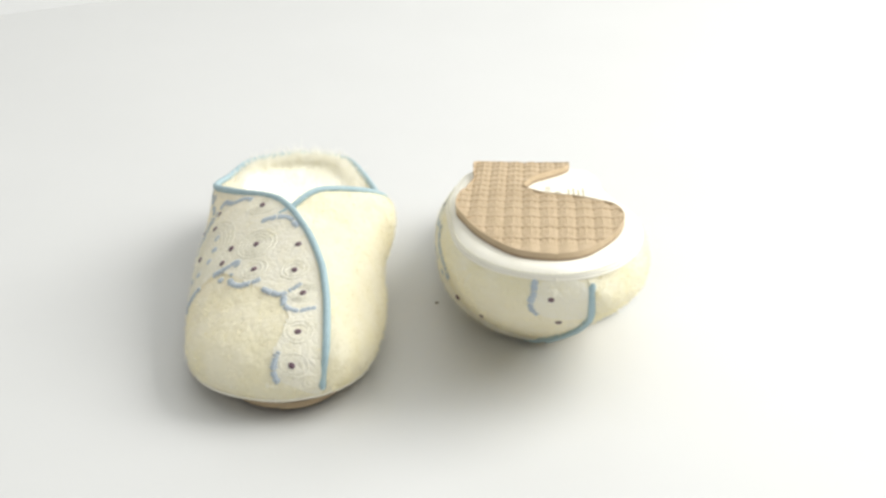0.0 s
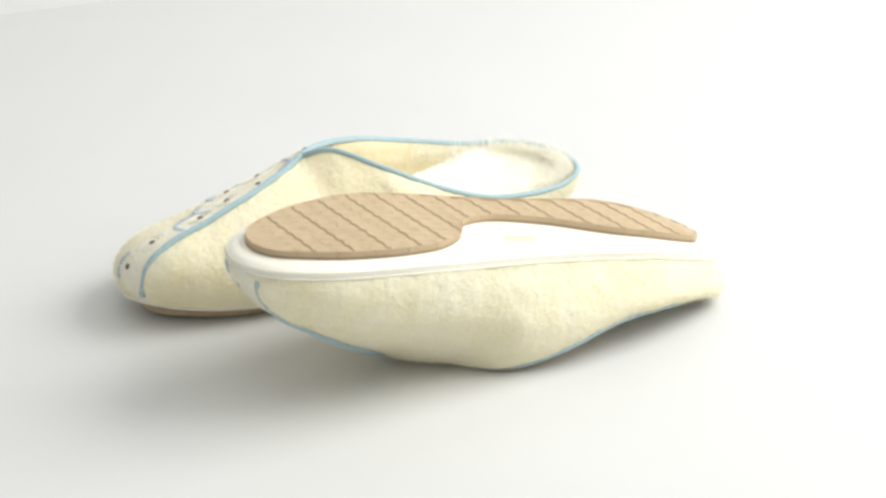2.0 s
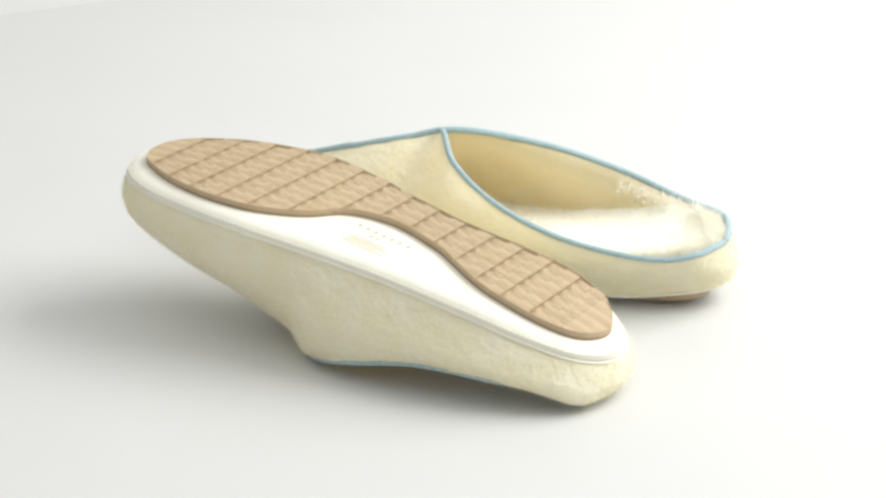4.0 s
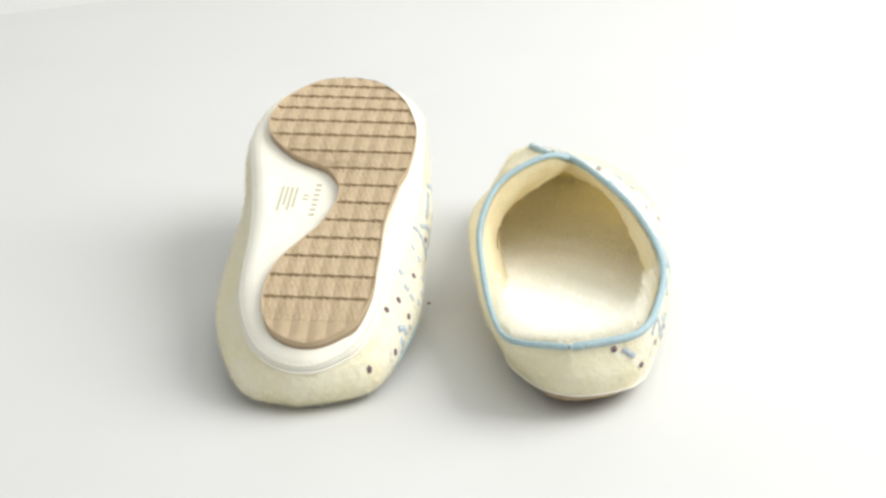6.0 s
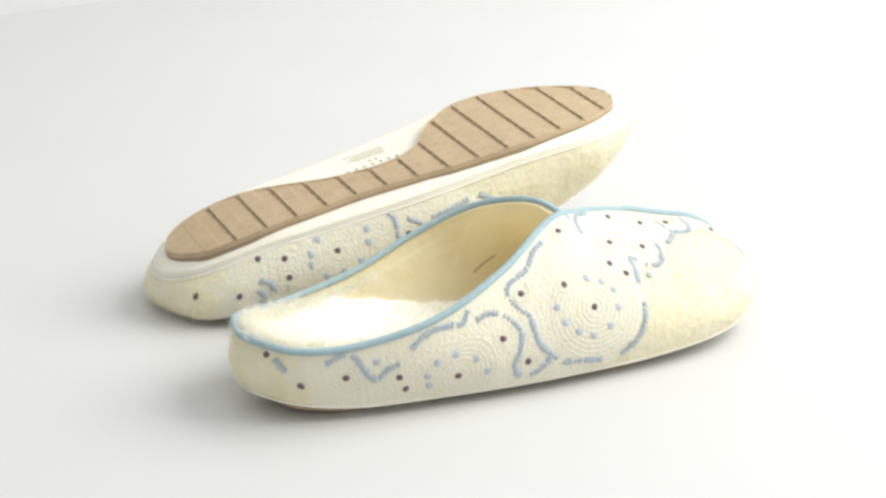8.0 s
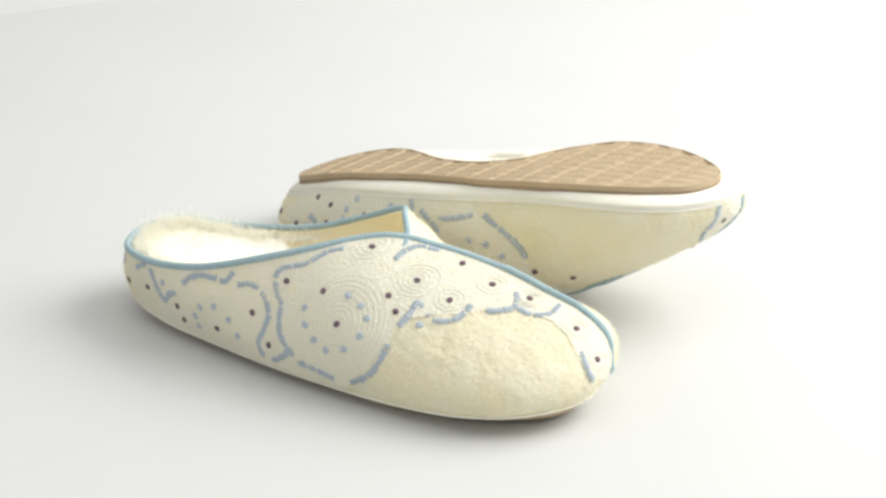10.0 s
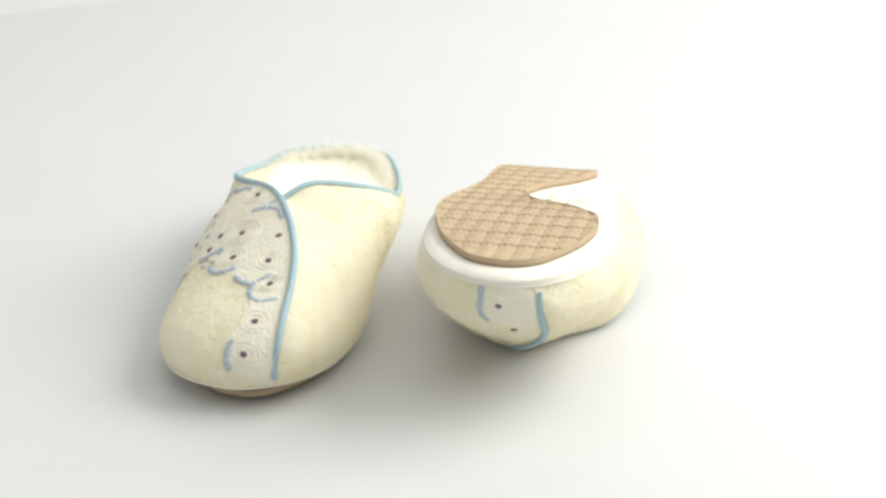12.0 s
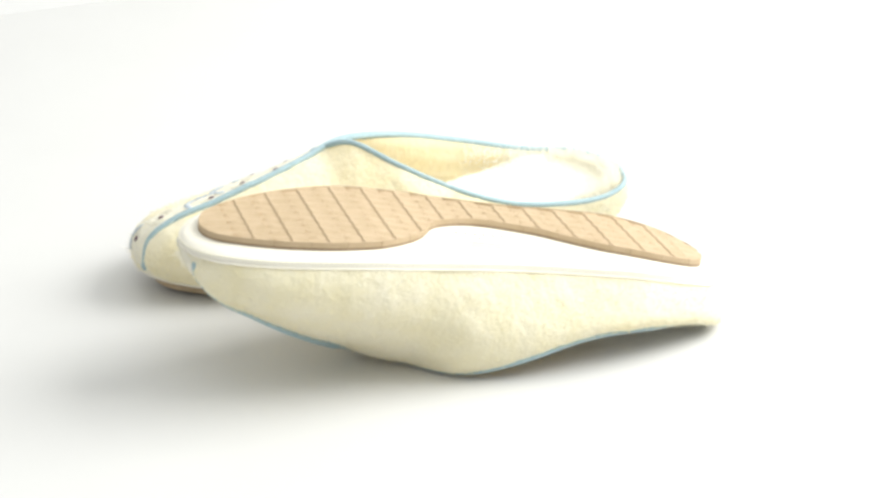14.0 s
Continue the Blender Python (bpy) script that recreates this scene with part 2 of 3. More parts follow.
def surface(outer, s, v, out=0.0):
    """A place on the upper: s along from toe (0) to heel (1), v up from base (0) to edge (1)."""
    g, n = SHELLS[outer], SHELL_NORMALS[outer]
    i, j = s * (g.shape[0] - 1), v * (g.shape[1] - 1)
    i0, j0 = min(int(i), g.shape[0] - 2), min(int(j), g.shape[1] - 2)
    a, b = i - i0, j - j0

    def mix(f):
        return (1 - a) * ((1 - b) * f[i0, j0] + b * f[i0, j0 + 1]) + a * ((1 - b) * f[i0 + 1, j0] + b * f[i0 + 1, j0 + 1])
    m = mix(n)
    m = m / (np.linalg.norm(m) + 1e-12)
    return mix(g) + m * out, m


def settled(me):
    """The weight on the standing heel draws its base in under the upper."""
    co = np.empty(len(me.vertices) * 3)
    me.vertices.foreach_get("co", co)
    y, z = co[1::3].copy(), co[2::3].copy()
    co[1::3] -= 0.005 * np.clip((y - 0.07) / 0.04, 0, 1) * np.clip((0.02 - z) / 0.014, 0, 1)
    co[0::3] -= 0.0045 * np.clip(co[0::3] / 0.015, 0, 1) * np.clip((y - 0.055) / 0.04, 0, 1) * np.clip((0.03 - z) / 0.018, 0, 1)
    # the sole is drawn in under the overhanging outer side and the toe
    if me.name.startswith(("tread_bar", "outsole")):
        co[0::3] += 0.0055 * np.clip(-co[0::3] / 0.014, 0, 1) * np.clip((y + 0.135) / 0.04, 0, 1)
    wide = np.clip((-0.03 - y) / 0.05, 0, 1) * (1.0 if me.name.startswith(("tread_bar", "outsole")) else 0.0)
    co[1::3] += (0.004 * np.clip((0.008 - co[0::3]) / 0.02, 0, 1) - 0.001) * wide * np.clip((-0.08 - y) / 0.03, 0, 1)
    co[0::3] += np.clip((co[0::3] - 0.003) / 0.02, -1, 1) * 0.0008 * wide
    co[2::3] -= 0.0013 * wide * np.clip((-0.06 - y) / 0.04, 0, 1)
    me.vertices.foreach_set("co", co)
    return me


def mirrored(me):
    """The same mesh for the other foot."""
    other = me.copy()
    co = np.empty(len(other.vertices) * 3)
    other.vertices.foreach_get("co", co)
    co[0::3] *= -1
    # lying on its edge it is pressed flatter at the toe and wider at the sides and heel
    y, z = co[1::3].copy(), co[2::3].copy()
    toe = np.clip((-0.03 - y) / 0.06, 0, 1)
    co[2::3] -= 0.05 * toe * np.clip(z - 0.008, 0, None)
    belly = np.sin(math.pi * np.clip((z - 0.006) / 0.06, 0, 1)) * np.clip((y + 0.07) / 0.05, 0, 1)
    side = np.clip(np.abs(co[0::3]) / 0.03, 0, 1)
    co[0::3] += np.where(co[0::3] > 0, 0.005, 0.0) * belly * side
    co[1::3] += 0.004 * np.clip((y - 0.06) / 0.05, 0, 1) * np.clip((z - 0.004) / 0.02, 0, 1)
    co[1::3] += 0.0075 * np.clip((-0.09 - y) / 0.04, 0, 1) * np.clip((z - 0.016) / 0.016, 0, 1)
    # resting on its instep, the lap there is pushed over to the outer side and pressed flat against the table
    near = np.exp(-((y + 0.04) / 0.05) ** 2)
    co[0::3] += 0.009 * near * np.clip((z - 0.03) / 0.03, 0, 1)
    full = co[2::3] + 0.12 * near * np.clip(z - 0.025, 0, None)
    floor = 0.0574 - 0.2 * y
    co[2::3] = floor - 0.0016 * np.logaddexp(0, (floor - full) / 0.0016)
    # the heel's wall sags out over its edge
    co[1::3] += 0.0035 * np.clip((y - 0.075) / 0.03, 0, 1) * np.exp(-((z - 0.031) / 0.009) ** 2)
    other.vertices.foreach_set("co", co)
    other.flip_normals()
    return other


PAD = 0.0076  # pitch of the tread's pads


def tread_band(y0, y1, plan_y, plan_o, plan_i, end=0):
    """One moulded bar of the outsole: a ribbed underside that falls to a narrow groove, and its walls."""
    cols = 145
    share = [0.0, 0.015, 0.05, 0.10, 0.16, 0.24, 0.33, 0.42, 0.485, 0.515, 0.60, 0.70, 0.80, 0.89, 0.955, 0.985, 1.0]
    if end:
        c = 1 - np.cos(np.linspace(0, math.pi / 2, 17))
        share = list(c) if end < 0 else list(1 - c[::-1])
    rows = len(share)
    verts = []
    for r, f in enumerate(share):
        y = y0 + (y1 - y0) * f
        xo, xi = np.interp(y, plan_y, plan_o), np.interp(y, plan_y, plan_i)
        for c in range(cols):
            x = xo + (xi - xo) * c / (cols - 1)
            pad = 1 - abs(((x + 0.2) / PAD) % 1.0 - 0.5) * 2
            fine = abs(((x + 0.2) * 3 / PAD) % 1.0 - 0.5) * 2
            rib, step = 0.0, 0.0
            if 1 < c < cols - 2:
                # pillow-shaped pads in columns, small chevrons on them
                rib = 0.0006 * (1 - pad) ** 1.5
                if not end:
                    rib += 0.00022 * max(0.0, 1 - abs(fine - (f * 2) % 1.0) * 2.5)
                    # the half towards the toe lies lower; notches at the foot of the step behind it
                    if f < 0.5:
                        rib += 0.0006
                    if f < 0.2:
                        rib += 0.0008 * (1 - f / 0.2) * (0.15 + 0.85 * (pad > 0.45)) * (fine > 0.3)
                    if r in (8, 9):
                        step = 0.0003 * (fine - 0.5)
                    if r >= rows - 2:
                        step = -0.0005 * (fine > 0.5) - 0.0003 * (pad > 0.5) * (r < rows - 1)
            verts.append((x, y + step * (r < rows - 1), rib + float(lift(y))))
    faces = grid_faces(rows, cols, 0, True)
    ring = [c for c in range(cols)] + [r * cols + cols - 1 for r in range(1, rows)]
    ring += [(rows - 1) * cols + c for c in range(cols - 2, -1, -1)] + [r * cols for r in range(rows - 2, 0, -1)]
    start = len(verts)
    for k in ring:
        x, y, z = verts[k]
        verts.append((x, y, 0.0024 + float(lift(y))))
    n = len(ring)
    for k in range(n):
        faces.append((ring[k], ring[(k + 1) % n], start + (k + 1) % n, start + k))
    return mesh_of("tread_bar", verts, faces, RUBBER, smooth=False)


def dome(outer, s, v, radius, height, sides=12):
    """A small round satin-stitch pad on the panel."""
    p, n = surface(outer, s, v, 0.0005)
    n = Vector(n)
    a = n.orthogonal().normalized()
    b = n.cross(a)
    verts, faces = [], []
    for rad, h in ((1.0, -0.0003), (1.0, 0.35 * height), (0.72, 0.8 * height), (0.3, height)):
        for k in range(sides):
            w = 2 * math.pi * k / sides
            wob = 1 + 0.1 * math.sin(5 * w + 40 * s) + 0.07 * math.sin(2 * w + 90 * v)
            verts.append(Vector(p) + (a * math.cos(w) + b * math.sin(w)) * radius * rad * wob + n * h)
    for i in range(3):
        for k in range(sides):
            faces.append((i * sides + k, i * sides + (k + 1) % sides, (i + 1) * sides + (k + 1) % sides, (i + 1) * sides + k))
    faces.append(tuple(range(3 * sides, 4 * sides)))
    return verts, faces


def stitched_line(path, half=0.0013, step=0.0009):
    """A satin-stitched line along a path of (s, v) on the outer panel: short threads laid across it, in small blocks."""
    sv = spline(np.array(path, float), 14)
    at = [surface(True, s, min(max(v, 0.0), 1.0), 0.0003) for s, v in sv]
    both = np.array([np.concatenate(a) for a in at])
    length = np.linalg.norm(np.diff(both[:, :3], axis=0), axis=1).sum()
    both = resample(both, max(4, int(length / step) + 1))
    pts, normal = both[:, :3], both[:, 3:]
    tangent = np.gradient(pts, axis=0)
    rng = np.random.default_rng(len(pts))
    verts, faces = [], []
    for i, (p, n, t) in enumerate(zip(pts, normal, tangent)):
        if i % 9 == 8:
            continue
        n = n / (np.linalg.norm(n) + 1e-12)
        across = np.cross(n, t / (np.linalg.norm(t) + 1e-12)) + rng.normal(size=3) * 0.12
        reach = half * rng.uniform(0.85, 1.15)
        thread = [p - across * reach - n * 0.0004, p - across * reach * 0.6 + n * 0.0002, p + across * reach * 0.6 + n * 0.0002, p + across * reach - n * 0.0004]
        v2, f2 = tube(thread, 0.00058, 6)
        k = len(verts)
        verts += v2
        faces += [tuple(j + k for j in f) for f in f2]
    return verts, faces


def ring_stitch(s0, v0, radius, thickness):
    """A ring of thin thread on the outer panel, broken where the panel ends."""
    e = 0.01
    ps = (surface(True, min(s0 + e, 1), v0)[0] - surface(True, s0 - e, v0)[0]) / (2 * e)
    pv = (surface(True, s0, min(v0 + e, 1))[0] - surface(True, s0, max(v0 - e, 0))[0]) / (min(v0 + e, 1) - max(v0 - e, 0))
    ks, kv = radius / np.linalg.norm(ps), radius / np.linalg.norm(pv)
    runs, run = [], []
    for w in np.linspace(0, 2 * math.pi, 49):
        s, v = s0 + ks * math.cos(w), v0 + kv * math.sin(w)
        if 0.02 < s < 0.99 and 0.02 < v < 0.97:
            run.append(surface(True, s, v, thickness + 0.0001)[0])
        else:
            runs.append(run)
            run = []
    runs.append(run)
    verts, faces = [], []
    for run in runs:
        if len(run) > 3:
            v2, f2 = tube(run, thickness, 5)
            k = len(verts)
            verts += v2
            faces += [tuple(j + k for j in f) for f in f2]
    return verts, faces


# embroidery of the outer panels: (from toe to heel, from base to edge); each panel is cut from another piece of the pattern
LEFT_PATTERN = {
    "ring_thread": 0.0003,
    "dot": 0.0014,
    "bound": [(0.003, 0.496), (0.062, 0.496), (0.1, 0.662), (0.13, 0.797), (0.16, 0.857), (0.208, 0.827), (0.242, 0.759), (0.27, 0.669),
              (0.302, 0.609), (0.34, 0.571), (0.348, 0.451), (0.352, 0.331), (0.378, 0.173), (0.403, 0.09), (0.42, 0.0), (1.0, 0.0)],
    "dots": [(0.463, 0.902), (0.333, 0.94), (0.268, 0.895), (0.205, 0.917), (0.367, 0.767), (0.302, 0.729), (0.39, 0.639),
             (0.365, 0.571), (0.58, 0.699), (0.497, 0.586), (0.45, 0.398), (0.62, 0.429), (0.583, 0.18), (0.688, 0.211), (0.772, 0.361),
             (0.84, 0.489), (0.897, 0.353), (0.763, 0.18), (0.122, 0.872), (0.075, 0.744), (0.943, 0.835)],
    "spots": [(0.52, 0.474), (0.51, 0.361), (0.487, 0.278), (0.46, 0.233), (0.425, 0.271), (0.403, 0.376), (0.403, 0.481), (0.422, 0.534),
              (0.45, 0.571), (0.72, 0.444), (0.693, 0.474), (0.662, 0.338), (0.645, 0.188), (0.733, 0.293), (0.73, 0.165), (0.8, 0.692),
              (0.318, 0.549)],
    "lines": [
        [(0.508, 0.91), (0.53, 0.91), (0.547, 0.865), (0.562, 0.835), (0.583, 0.842), (0.6, 0.827), (0.6, 0.722), (0.585, 0.579),
         (0.573, 0.511), (0.568, 0.398), (0.56, 0.278), (0.545, 0.203), (0.53, 0.15)],
        [(0.517, 0.105), (0.482, 0.09), (0.445, 0.068)],
        [(0.405, 0.083), (0.372, 0.165), (0.355, 0.271), (0.35, 0.383)],
        [(0.657, 0.729), (0.64, 0.722), (0.62, 0.647), (0.6, 0.519), (0.59, 0.406), (0.595, 0.278), (0.603, 0.18), (0.595, 0.083),
         (0.573, 0.075), (0.55, 0.128), (0.54, 0.188)],
        [(0.753, 0.759), (0.74, 0.857), (0.72, 0.887), (0.698, 0.842), (0.68, 0.789), (0.672, 0.887)],
        [(0.863, 0.789), (0.843, 0.91), (0.828, 0.842), (0.815, 0.564), (0.802, 0.383), (0.787, 0.526), (0.772, 0.571)],
        [(0.348, 0.511), (0.343, 0.586), (0.343, 0.662), (0.325, 0.632), (0.302, 0.602), (0.278, 0.632), (0.268, 0.692), (0.268, 0.744)],
        [(0.24, 0.759), (0.225, 0.789), (0.212, 0.842), (0.228, 0.91)],
        [(0.203, 0.842), (0.18, 0.842), (0.163, 0.887), (0.163, 0.955)],
        [(0.417, 0.842), (0.415, 0.902), (0.403, 0.962), (0.378, 0.97)],
        [(0.098, 0.722), (0.083, 0.624), (0.065, 0.481)],
        [(0.93, 0.782), (0.915, 0.617)]],
    "rings": [(0.45, 0.398, (4, 6.2, 8.4, 10.6, 12.8, 15, 17.2, 19.4, 21.6)),
              (0.688, 0.211, (4, 6.2, 8.4, 10.6, 12.8, 15, 17.2)), (0.367, 0.767, (3.2, 5.2, 7.2, 9.2)), (0.302, 0.729, (4, 6)), (0.268, 0.895, (4, 6)), (0.205, 0.917, (4, 6)), (0.58, 0.699, (3.2, 4.6)), (0.583, 0.18, (3.2, 4.6)),
              (0.122, 0.872, (4, 6)), (0.075, 0.744, (4, 6)), (0.463, 0.902, (3.2, 5.4, 7.6)), (0.84, 0.489, (3.5, 5.5, 8)), (0.497, 0.586, (3.2,)), (0.205, 0.917, (3.2, 5))]}
RIGHT_PATTERN = {
    "ring_thread": 0.00024,
    "dot": 0.0013,
    "bound": [(0.0, 0.0), (0.048, 0.0), (0.077, 0.38), (0.123, 0.74), (0.163, 1.1), (0.38, 1.1), (0.4, 0.39), (0.43, 0.19),
              (0.467, 0.09), (0.5, 0.0), (1.0, 0.0)],
    "dots": [(0.837, 0.06), (0.803, 0.15), (0.803, 0.42), (0.727, 0.21), (0.613, 0.21), (0.643, 0.53), (0.867, 0.52), (0.92, 0.31),
             (0.397, 0.51), (0.347, 0.63), (0.063, 0.53), (0.16, 0.87)],
    "spots": [(0.673, 0.08), (0.75, 0.05), (0.767, 0.18), (0.77, 0.31), (0.753, 0.51), (0.727, 0.5), (0.697, 0.4), (0.677, 0.2),
              (0.503, 0.26), (0.47, 0.28), (0.443, 0.36)],
    "lines": [
        [(0.633, 0.02), (0.627, 0.08), (0.63, 0.26), (0.623, 0.42)],
        [(0.607, 0.09), (0.577, 0.21), (0.577, 0.3), (0.597, 0.39)],
        [(0.567, 0.13), (0.537, 0.12), (0.493, 0.09)],
        [(0.467, 0.09), (0.43, 0.19), (0.407, 0.3), (0.4, 0.38)],
        [(0.84, 0.35), (0.827, 0.45), (0.823, 0.58), (0.807, 0.6)],
        [(0.843, 0.52), (0.837, 0.73), (0.853, 0.94)],
        [(0.06, 0.07), (0.073, 0.38), (0.113, 0.69)]],
    "rings": [(0.727, 0.21, (4, 6.2, 8.4, 10.6, 12.8, 15, 17.2)), (0.613, 0.21, (3.4, 5)), (0.48, 0.32, (4, 6.2, 8.4, 10.6, 12.8)), (0.803, 0.15, (3.5, 5)), (0.803, 0.42, (3.5,)), (0.867, 0.52, (3.5, 5)), (0.643, 0.53, (3.5, 5)), (0.063, 0.53, (4, 6))]}


def terry_patch(bound):
    """The whiter, looped ground of the embroidery, a little proud of the panel, above a bounding line."""
    rows, cols = 241, 67
    line_s, line_v = [p[0] for p in bound], [p[1] for p in bound]
    verts, index, faces = [], {}, []
    inside = {}
    for i in range(rows):
        s = i / (rows - 1)
        low_v = np.interp(s, line_s, line_v)
        for j in range(cols):
            v = j / (cols - 1)
            inside[i, j] = 0.01 < s < 0.94 + 0.02 * math.sin(23 * v) and v > low_v + 0.012 * math.sin(70 * s) and 0.012 < v < 0.985
    for i in range(rows - 1):
        for j in range(cols - 1):
            quad = [(i, j), (i, j + 1), (i + 1, j + 1), (i + 1, j)]
            if all(inside[q] for q in quad):
                for q in quad:
                    if q not in index:
                        s, v = q[0] / (rows - 1), q[1] / (cols - 1)
                        p = surface(True, s, v)[0]
                        loops = 0.00013 * math.sin(p[1] * 2900 + 2.0 * noise.noise(Vector(p) * 60)) + 0.00012 * noise.noise(Vector(p) * 200)
                        index[q] = len(verts)
                        fade = min(1.0, max(0.0, (0.93 - s) / 0.06))
                        verts.append(surface(True, s, v, -0.0004 + (0.0008 + loops) * fade)[0])
                faces.append([index[q] for q in quad])
    return verts, faces


def embroidery(pattern):
    out = [("embroidered_ground", mesh_of("embroidered_ground", *terry_patch(pattern["bound"]), TERRY), "whitish looped ground of the embroidery")]
    for s, v in pattern["dots"]:
        out.append(("stitched_dot", mesh_of("stitched_dot", *dome(True, s, v, pattern["dot"], 0.0006), PLUM_THREAD), "dark plum stitched dot"))
    for s, v in pattern["spots"]:
        out.append(("stitched_spot", mesh_of("stitched_spot", *dome(True, s, v, 0.0016, 0.0003), BLUE_THREAD), "light blue stitched spot"))
    for path in pattern["lines"]:
        out.append(("embroidered_line", mesh_of("embroidered_line", *stitched_line(path), BLUE_THREAD), "light blue stitched line"))
    for s, v, radii in pattern["rings"]:
        for r in radii:
            out.append(("stitched_ring", mesh_of("stitched_ring", *ring_stitch(s, v, r / 1000.0, pattern["ring_thread"]), WHITE_THREAD), "white stitched ring"))
    return out


def slab(cx, cy, wx, wy, top):
    """A thin printed bar on the underside."""
    verts, faces = [], []
    for z in (top, top - 0.00007):
        verts += [(cx + i * wx / 2, cy + j * wy / 2, z) for i, j in ((-1, -1), (1, -1), (1, 1), (-1, 1))]
    faces = [(0, 1, 2, 3), (7, 6, 5, 4), (0, 4, 5, 1), (1, 5, 6, 2), (2, 6, 7, 3), (3, 7, 4, 0)]
    return verts, faces


def print_marks():
    """Worn print in the arch: plain bars."""
    out = []
    marks = [(11.0, 4, 0.9, 17), (13.2, 5, 0.9, 20), (15.4, 3, 0.9, 16), (17.6, 5, 0.9, 21)]
    marks += [(1.5, -7 + 4.2 * k, 2.6, 1.6) for k in range(7)]
    marks += [(6.2, 2.2, 2.6, 1.2), (6.2, 5.4, 2.6, 1.2)]
    for cx, cy, wx, wy in marks:
        out.append(("print_bar", mesh_of("print_bar", *slab(cx / 1000, cy / 1000, wx / 1000, wy / 1000, 0.00355), PRINT, False), ""))
    return out


def blades(roots, directions, length, width, rng):
    """Fine hairs, each a bent sliver."""
    verts, faces = [], []
    for p, d in zip(roots, directions):
        d = d + rng.normal(size=3) * 0.45
        d /= np.linalg.norm(d)
        side = np.cross(d, rng.normal(size=3))
        side *= width / (np.linalg.norm(side) + 1e-9)
        ln = length * rng.uniform(0.5, 1.1)
        bend = rng.normal(size=3) * 0.3 * ln
        k = len(verts)
        verts += [p - side, p + side, p + d * ln * 0.6 + bend * 0.3 + side * 0.6, p + d * ln * 0.6 + bend * 0.3 - side * 0.6, p + d * ln + bend]
        faces += [(k, k + 1, k + 2, k + 3), (k + 3, k + 2, k + 4)]
    return verts, faces


def slipper_meshes(toe, heel, turn, hang, pattern):
    """(name, mesh, label) of every part of a left slipper with its sole bent so far."""
    shape_upper(toe, heel, turn, hang)
    out = []
    rng = np.random.default_rng(4)
    # upper, in two halves that lap over the instep
    for outer, name, label in ((True, "outer_panel", "cream plush outer panel with embroidery"), (False, "inner_panel", "plain cream plush inner panel")):
        g, n = SHELLS[outer], SHELL_NORMALS[outer]
        bumps = np.array([[noise.noise(Vector(p) * 140) * 0.0006 + noise.noise(Vector(p) * 380) * 0.00025 for p in row] for row in g])
        bumps[:, -1] = 0
        bumps[-1] = 0
        out.append((name, grid_mesh(name, g + n * bumps[..., None], PLUSH, False), label))
        v = np.linspace(0, 1, g.shape[1])
        thick = np.interp(v, [0, 0.5, 0.8, 0.93, 1.0], [0.007, 0.0085, 0.0075, 0.0052, 0.0022])
        inside = (g - n * thick[None, :, None])[6:]
        n = n[6:]
        bumps = np.array([[noise.noise(Vector(p) * 160) * 0.0008 for p in row] for row in inside])
        bumps[:, -3:] = 0
        inside = inside + n * bumps[..., None]
        out.append(("lining", grid_mesh("lining", inside, LINING), "pale fleece lining"))
    # cord along the edges
    foot = SHELLS[True][0, 0] + np.array([0, -0.0006, 0.0012])
    seam = seam_points(foot)
    seam[0] = seam[1] + np.array([0.0, -0.0002, (-0.9 if hang > 0.008 else -0.5) * (seam[1][2] - foot[2])])
    rim = spline(np.vstack([seam, np.array(OUTER_RIM, float) / 1000.0]), 12)
    rim[:60, 2] += 0.0006
    if hang > 0.008:
        rim = rim - np.outer(np.clip((rim[:, 1] - 0.08) / 0.025, 0, 1), (0.0, 0.0045, 0.0022))
    out.append(("outer_piping", mesh_of("outer_piping", *tube(resample(rim, 170), 0.0016, 8), PIPING), "light blue piping"))
    rim = spline(np.array([(-6, -38, 55)] + INNER_RIM, float) / 1000.0, 12)
    if hang > 0.008:
        rim = rim - np.outer(np.clip((rim[:, 1] - 0.08) / 0.025, 0, 1), (0.0, 0.0045, 0.0022))
    out.append(("inner_piping", mesh_of("inner_piping", *tube(resample(rim, 120), 0.0014, 8), PIPING), "light blue piping"))
    # base: a cloth-covered pad with a rounded edge
    low = 0.0085 - hang
    rings = [(0.0060, 0.0036), (0.0030, 0.0040 - 0.1 * low), (0.0008 + 0.2 * low, 0.0058 - 0.6 * low), (-0.0004 + 0.4 * low, 0.0078 - low), (0.0012, 0.0098 - low), (0.003, 0.0106)]
    loops = [loop_of(edges(BASE_PLAN, i, 90), z) for i, z in rings]
    n = len(loops[0])
    verts = np.vstack(loops)
    faces = []
    for r in range(len(loops) - 1):
        for k in range(n):
            faces.append((r * n + k, r * n + (k + 1) % n, (r + 1) * n + (k + 1) % n, (r + 1) * n + k))
    v2, f2 = sheet(edges(BASE_PLAN, rings[0][0], 90), rings[0][1])
    off = len(verts)
    verts = np.vstack([verts, v2])
    faces += [tuple(k + off for k in f)[::-1] for f in f2]
    out.append(("base", mesh_of("base", verts, faces, BASE), "off-white cloth underside"))
    # seam cord where the upper meets the base
    ring = loop_of(edges(BASE_PLAN, -0.0004, 120), hang + 0.0001)
    ring = np.vstack([ring, ring[:1]])
    out.append(("welt", mesh_of("welt", *tube(resample(ring, 260), 0.0005, 6, False), BASE), ""))
    # row of white stitches beside the seam
    ring = resample(loop_of(edges(BASE_PLAN, 0.0004, 120), hang - 0.0022), 240)
    verts, faces = [], []
